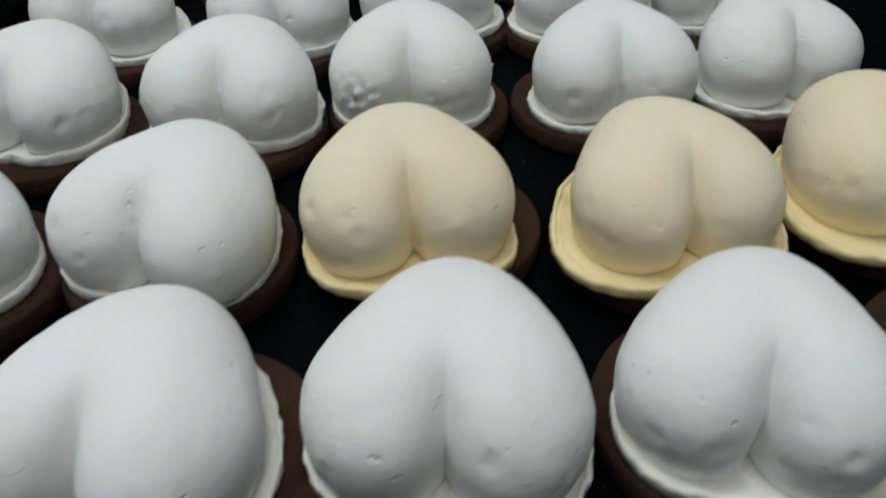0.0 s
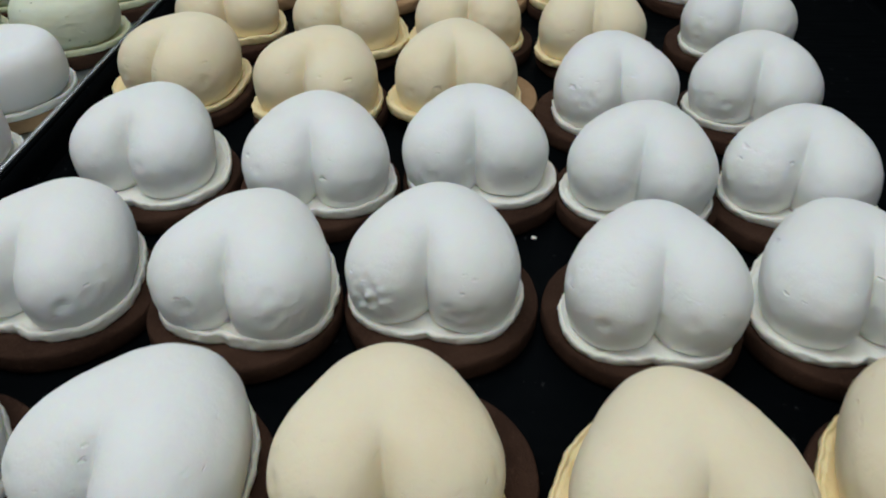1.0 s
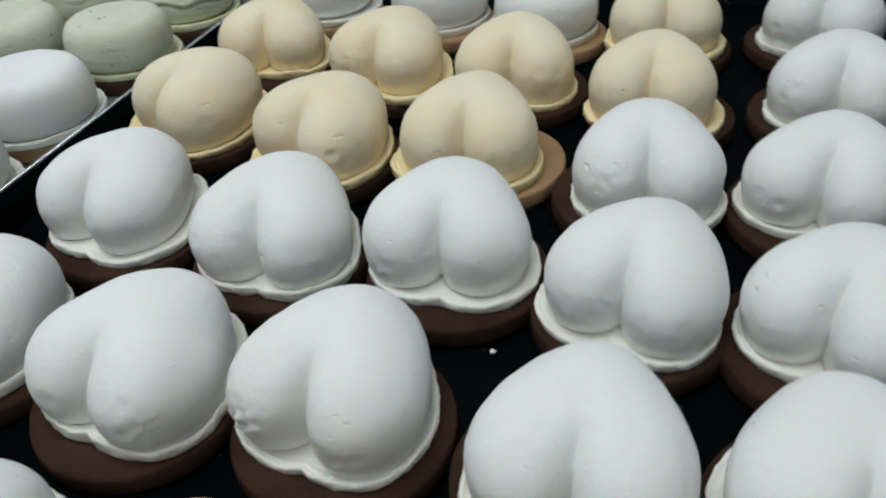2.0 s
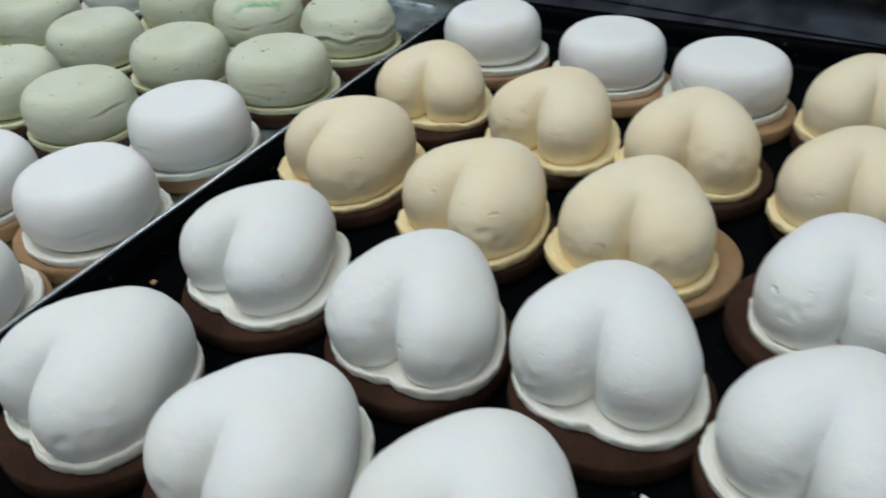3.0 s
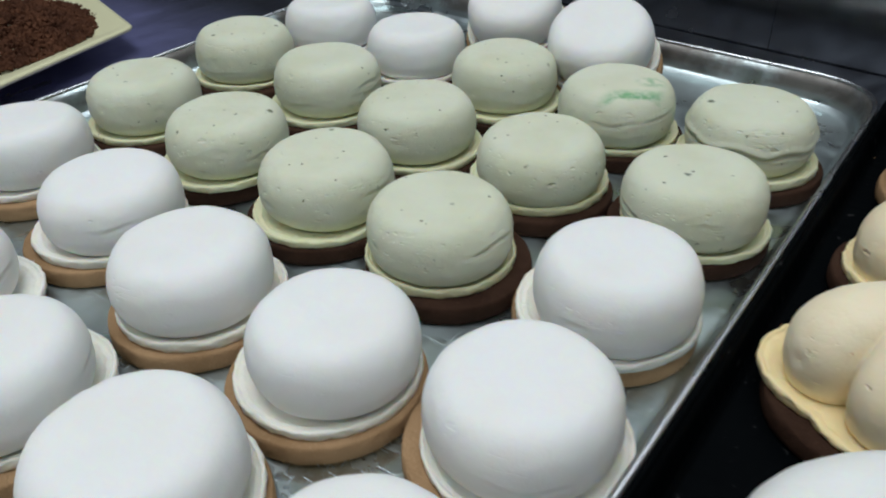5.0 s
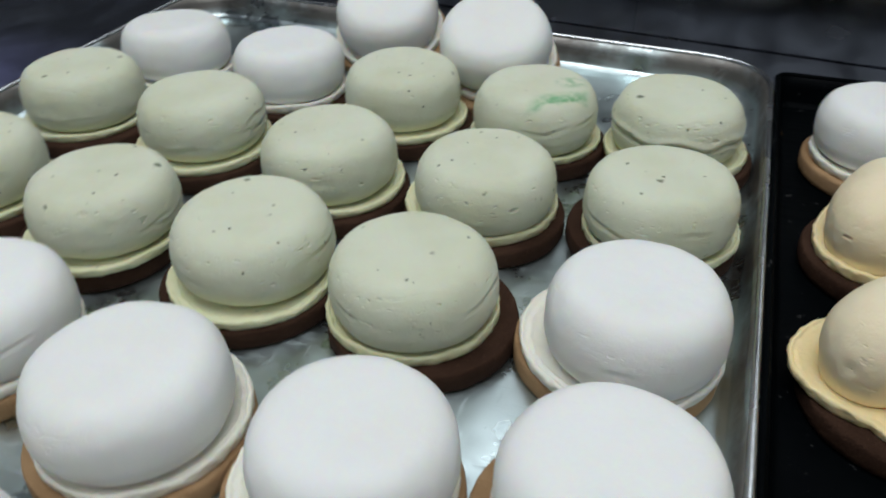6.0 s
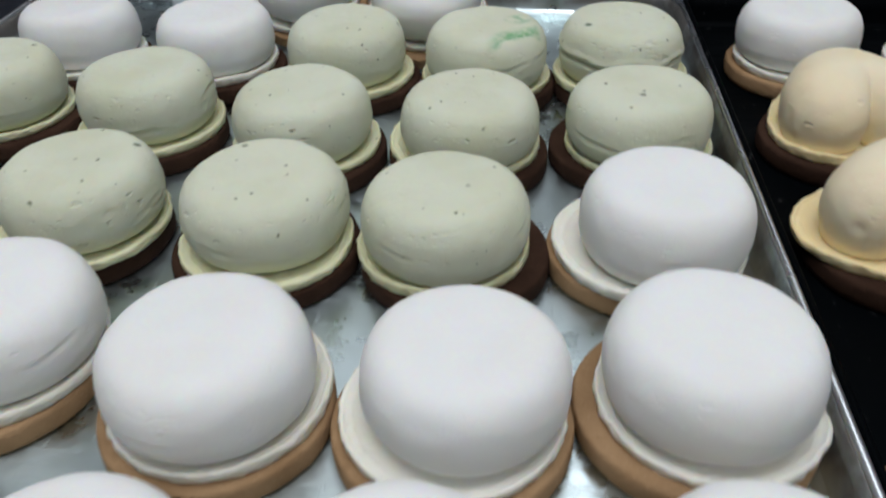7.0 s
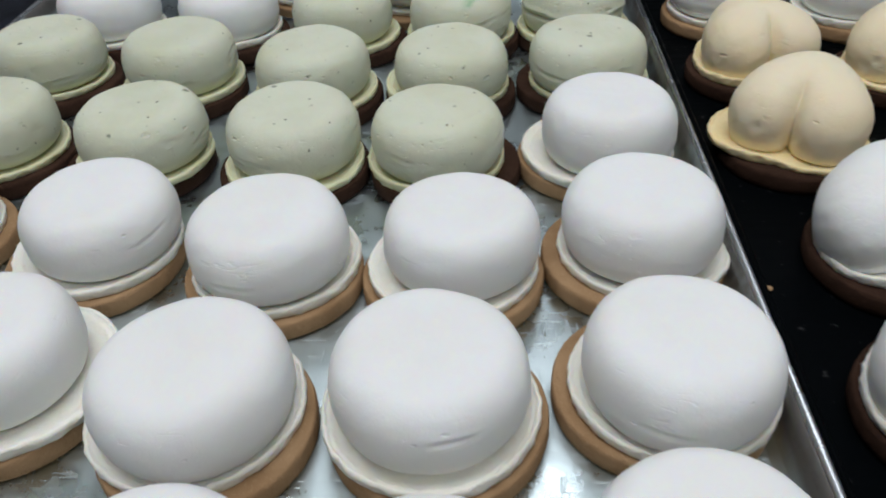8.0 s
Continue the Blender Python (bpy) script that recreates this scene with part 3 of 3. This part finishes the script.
WHITE_ROUNDS = [
    (0.0097, 0.1804, 0, 0.955, 1.157, (-5.9, 5.0), (-3.7, 3.5, 1.010)),
    (0.0141, 0.1034, 0, 0.946, 1.107, (-2.3, -0.9), (0.8, -0.0, 0.954)),
    (-0.0601, 0.0933, 0, 0.932, 1.053, (-4.0, -2.3), (-2.9, -0.8, 0.950)),
    (-0.1400, 0.0924, 0, 0.969, 1.059, (-0.3, 0.6), (1.2, 1.2, 0.956)),
    (-0.2172, 0.1072, 0, 0.950, 1.060, (-7.0, -3.5), (-5.7, -0.5, 0.983)),
    (-0.3097, 0.1169, 0, 0.959, 1.079, (2, -1), None),
    (0.0146, 0.0227, 0, 0.950, 1.096, (-3.4, 5.0), (-1.3, 3.5, 0.952)),
    (-0.0683, 0.0150, 0, 0.969, 1.088, (1.8, -1.1), (-1.2, -1.3, 1.004)),
    (-0.1470, 0.0108, 0, 0.980, 1.085, (0.8, -0.9), (-3.6, 3.5, 1.017)),
    (-0.2270, 0.0265, 0, 0.959, 1.079, (3, -1), (4.0, 0.0, 1.03)),
    (0.0090, -0.0520, 0, 0.958, 1.080, (-2, 1), None),
    (-0.0645, -0.0675, 0, 0.958, 1.080, (0, 0), None),
    (-0.1350, -0.0660, 0, 0.958, 1.080, (1, 0), None),
    (-0.2258, -0.0601, 0, 0.958, 1.080, (1, 2), None),
]
CREASED = [
    (0.0058, 0.3459, 0, 0.954, 1.106, (2.2, -0.7), (0.0, -1.1, 1.004)),
]
STREAKED = [
    (-0.0674, 0.3364, 0, 0.956, 1.102, (0.2, 3.4), (0.2, 2.5, 0.979)),
]
BACK_ROUNDS = [
    (-0.3123, 0.3596, 0, 0.985, 1.096, (1, -2), None),
    (-0.2260, 0.3527, 0, 0.972, 1.090, (1, -2), None),
]
# torn, pitted patches on some hearts: centre, reach and depth
TORN = {
    FRONT_HEARTS[9][:2]: ((Vector((-0.019, -0.024, 0.013)), 0.0080, 0.0026), (Vector((0.012, -0.026, 0.009)), 0.005, 0.0020)),
    FRONT_HEARTS[8][:2]: ((Vector((0.024, -0.020, 0.014)), 0.0060, 0.0022),),
    BACK_HEARTS[2][:2]: ((Vector((-0.020, -0.023, 0.010)), 0.0070, 0.0014), (Vector((-0.004, -0.020, 0.018)), 0.0045, 0.0016)),
    BACK_HEARTS[3][:2]: ((Vector((-0.006, -0.022, 0.014)), 0.0050, 0.0020),),
    BACK_HEARTS[5][:2]: ((Vector((-0.015, -0.022, 0.018)), 0.0055, 0.0018), (Vector((0.020, 0.012, 0.030)), 0.0080, 0.0012)),
    BACK_HEARTS[0][:2]: ((Vector((0.024, -0.014, 0.018)), 0.0050, 0.0016),),
}
POCKED, SCUFFED, TAN = FRONT_HEARTS[9], YELLOW_HEARTS[4], YELLOW_HEARTS[5]
for row in FRONT_HEARTS + BACK_HEARTS:
    pocks = random_dents(random.Random(8), 6, 0.006, 0.012, (-1.2, -0.5)) if row is POCKED else None
    torn = TORN.get(row[:2], ())
    cake("heart", row, WHITE, WHITE_CREAM, COCOA, "white heart mousse with a pitted lobe on cocoa biscuit" if torn else WH, ON_BLACK, dents=pocks, torn=torn)
for row in YELLOW_HEARTS:
    scuffs = random_dents(random.Random(5), 14, 0.008, 0.019, (-1.15, -0.45), True, 1.5) if row is SCUFFED else None
    tan = row is TAN
    cake("heart", row, YELLOW, YELLOW_CREAM, GOLDEN if tan else COCOA, "pale yellow heart mousse on a golden biscuit" if tan else YH, ON_BLACK, grow=0.0042, dents=scuffs)
for row in BLACK_TRAY_ROUNDS:
    cake("round", row, WHITE_SMOOTH, WHITE_CREAM, GOLDEN, WR, ON_BLACK)
for row in GREEN_ROUNDS:
    cake("round", row, GREEN, GREEN_CREAM, COCOA, GR, ON_STEEL)
for row in CREASED:
    cake("round", row, GREEN, GREEN_CREAM, COCOA, "pale green round mousse with a creased side on cocoa biscuit", ON_STEEL, crease=True)
for row in STREAKED:
    cake("round", row, GREEN_STREAK, GREEN_CREAM, COCOA, "pale green round mousse with a darker green streak", ON_STEEL)
for row in WHITE_ROUNDS:
    cake("round", row, WHITE_SMOOTH, WHITE_CREAM, GOLDEN, WR, ON_STEEL, grow=0.0036)
for row in BACK_ROUNDS:
    cake("round", row, WHITE_SMOOTH, WHITE_CREAM, COCOA, "smooth white round mousse on a cocoa biscuit", ON_STEEL)
for x, y, z, rx, ry in ((-0.189, 0.428, 0.0150, 24, 4), (-0.108, 0.401, 0.0150, 24, 4)):
    cake("round", (x, y, 0, 0.96, 1.08, (1, -2), None), WHITE_SMOOTH, WHITE_CREAM, GOLDEN, "white round mousse cake leaning on the tray's back wall", ON_STEEL, at=pose(x, y, z, rx, ry, 0))


# The plate of chocolate crumbs beside the steel tray
def crumb_plate():
    corners = ((-0.452, 0.283), (-0.665, 0.350), (-0.69, 0.075), (-0.402, 0.060))
    plate = tagged(new("square_plate"), "pale yellow glazed square plate on the counter", "plate")
    prof = ((0.085, 0.0), (0.078, 0.0), (0.072, 0.003), (0.035, 0.009), (0.004, 0.018), (0.0, 0.0195), (-0.0008, 0.0212), (0.0005, 0.0228), (0.004, 0.0226), (0.035, 0.0135), (0.070, 0.0075), (0.085, 0.007))
    rings = [[(p.x, p.y, TABLE_Z + 0.0003 + z) for p in rounded_quad(corners, i, 0.007)] for i, z in prof]
    verts, faces = lathe(rings)
    part("dish", mesh_of("dish", verts, faces, CERAMIC), plate)
    rng = random.Random(4)
    verts, faces = [], []
    for _ in range(6500):
        a, r = rng.uniform(0, 6.283), math.sqrt(rng.random())
        px, py = -0.553 + 0.095 * r * math.cos(a), 0.203 + 0.095 * r * math.sin(a)
        pz = TABLE_Z + 0.008 + rng.uniform(0.55, 1.0) * 0.024 * (1 - r * r) + 0.002 + 0.016 * max(0.0, r - 0.5)
        s = rng.uniform(0.0012, 0.0034)
        base = len(verts)
        axis = Euler((rng.uniform(0, 6), rng.uniform(0, 6), rng.uniform(0, 6))).to_matrix()
        for v in ((1.3, 0, 0), (-1.1, 0.2, 0), (0, 0.8, 0), (0.1, -0.9, 0), (0, 0, 0.7), (0.1, 0, -0.8)):
            w = axis @ Vector(v) * s
            verts.append((px + w.x, py + w.y, pz + w.z))
        for f in ((0, 2, 4), (2, 1, 4), (1, 3, 4), (3, 0, 4), (2, 0, 5), (1, 2, 5), (3, 1, 5), (0, 3, 5)):
            faces.append(tuple(base + i for i in f))
    tagged(new("chocolate_crumbs", mesh_of("chocolate_crumbs", verts, faces, CRUMB, False)), "heap of dark brown chocolate crumbs on the plate", "crumbs", kind="stuff")


crumb_plate()


# Stray crumbs on the trays
def stray_crumb(x, y, s, mat, label):
    rng = random.Random(int(x * 9999) + int(y * 777))
    bm = bmesh.new()
    bmesh.ops.create_icosphere(bm, subdivisions=2, radius=s)
    for v in bm.verts:
        v.co *= rng.uniform(0.7, 1.2)
        v.co.z = v.co.z * 0.6 + s * 0.5
    me = bpy.data.meshes.new("crumb")
    bm.to_mesh(me)
    bm.free()
    me.materials.append(mat)
    ob = tagged(new("crumb", me), label, "crumb", "stray crumbs")
    ob.matrix_basis = pose(x, y, FLOOR_Z, 0, 0, rng.uniform(0, 360))


for x, y, s, mat, label in ((0.0656, 0.0868, 0.0016, GOLDEN, "small golden biscuit crumb on the black tray"), (0.302, 0.071, 0.0012, WHITE_CREAM, "tiny white cream crumb on the black tray"),
                            (0.0605, 0.402, 0.0013, GOLDEN, "small golden biscuit crumb on the black tray")):
    stray_crumb(x, y, s, mat, label)
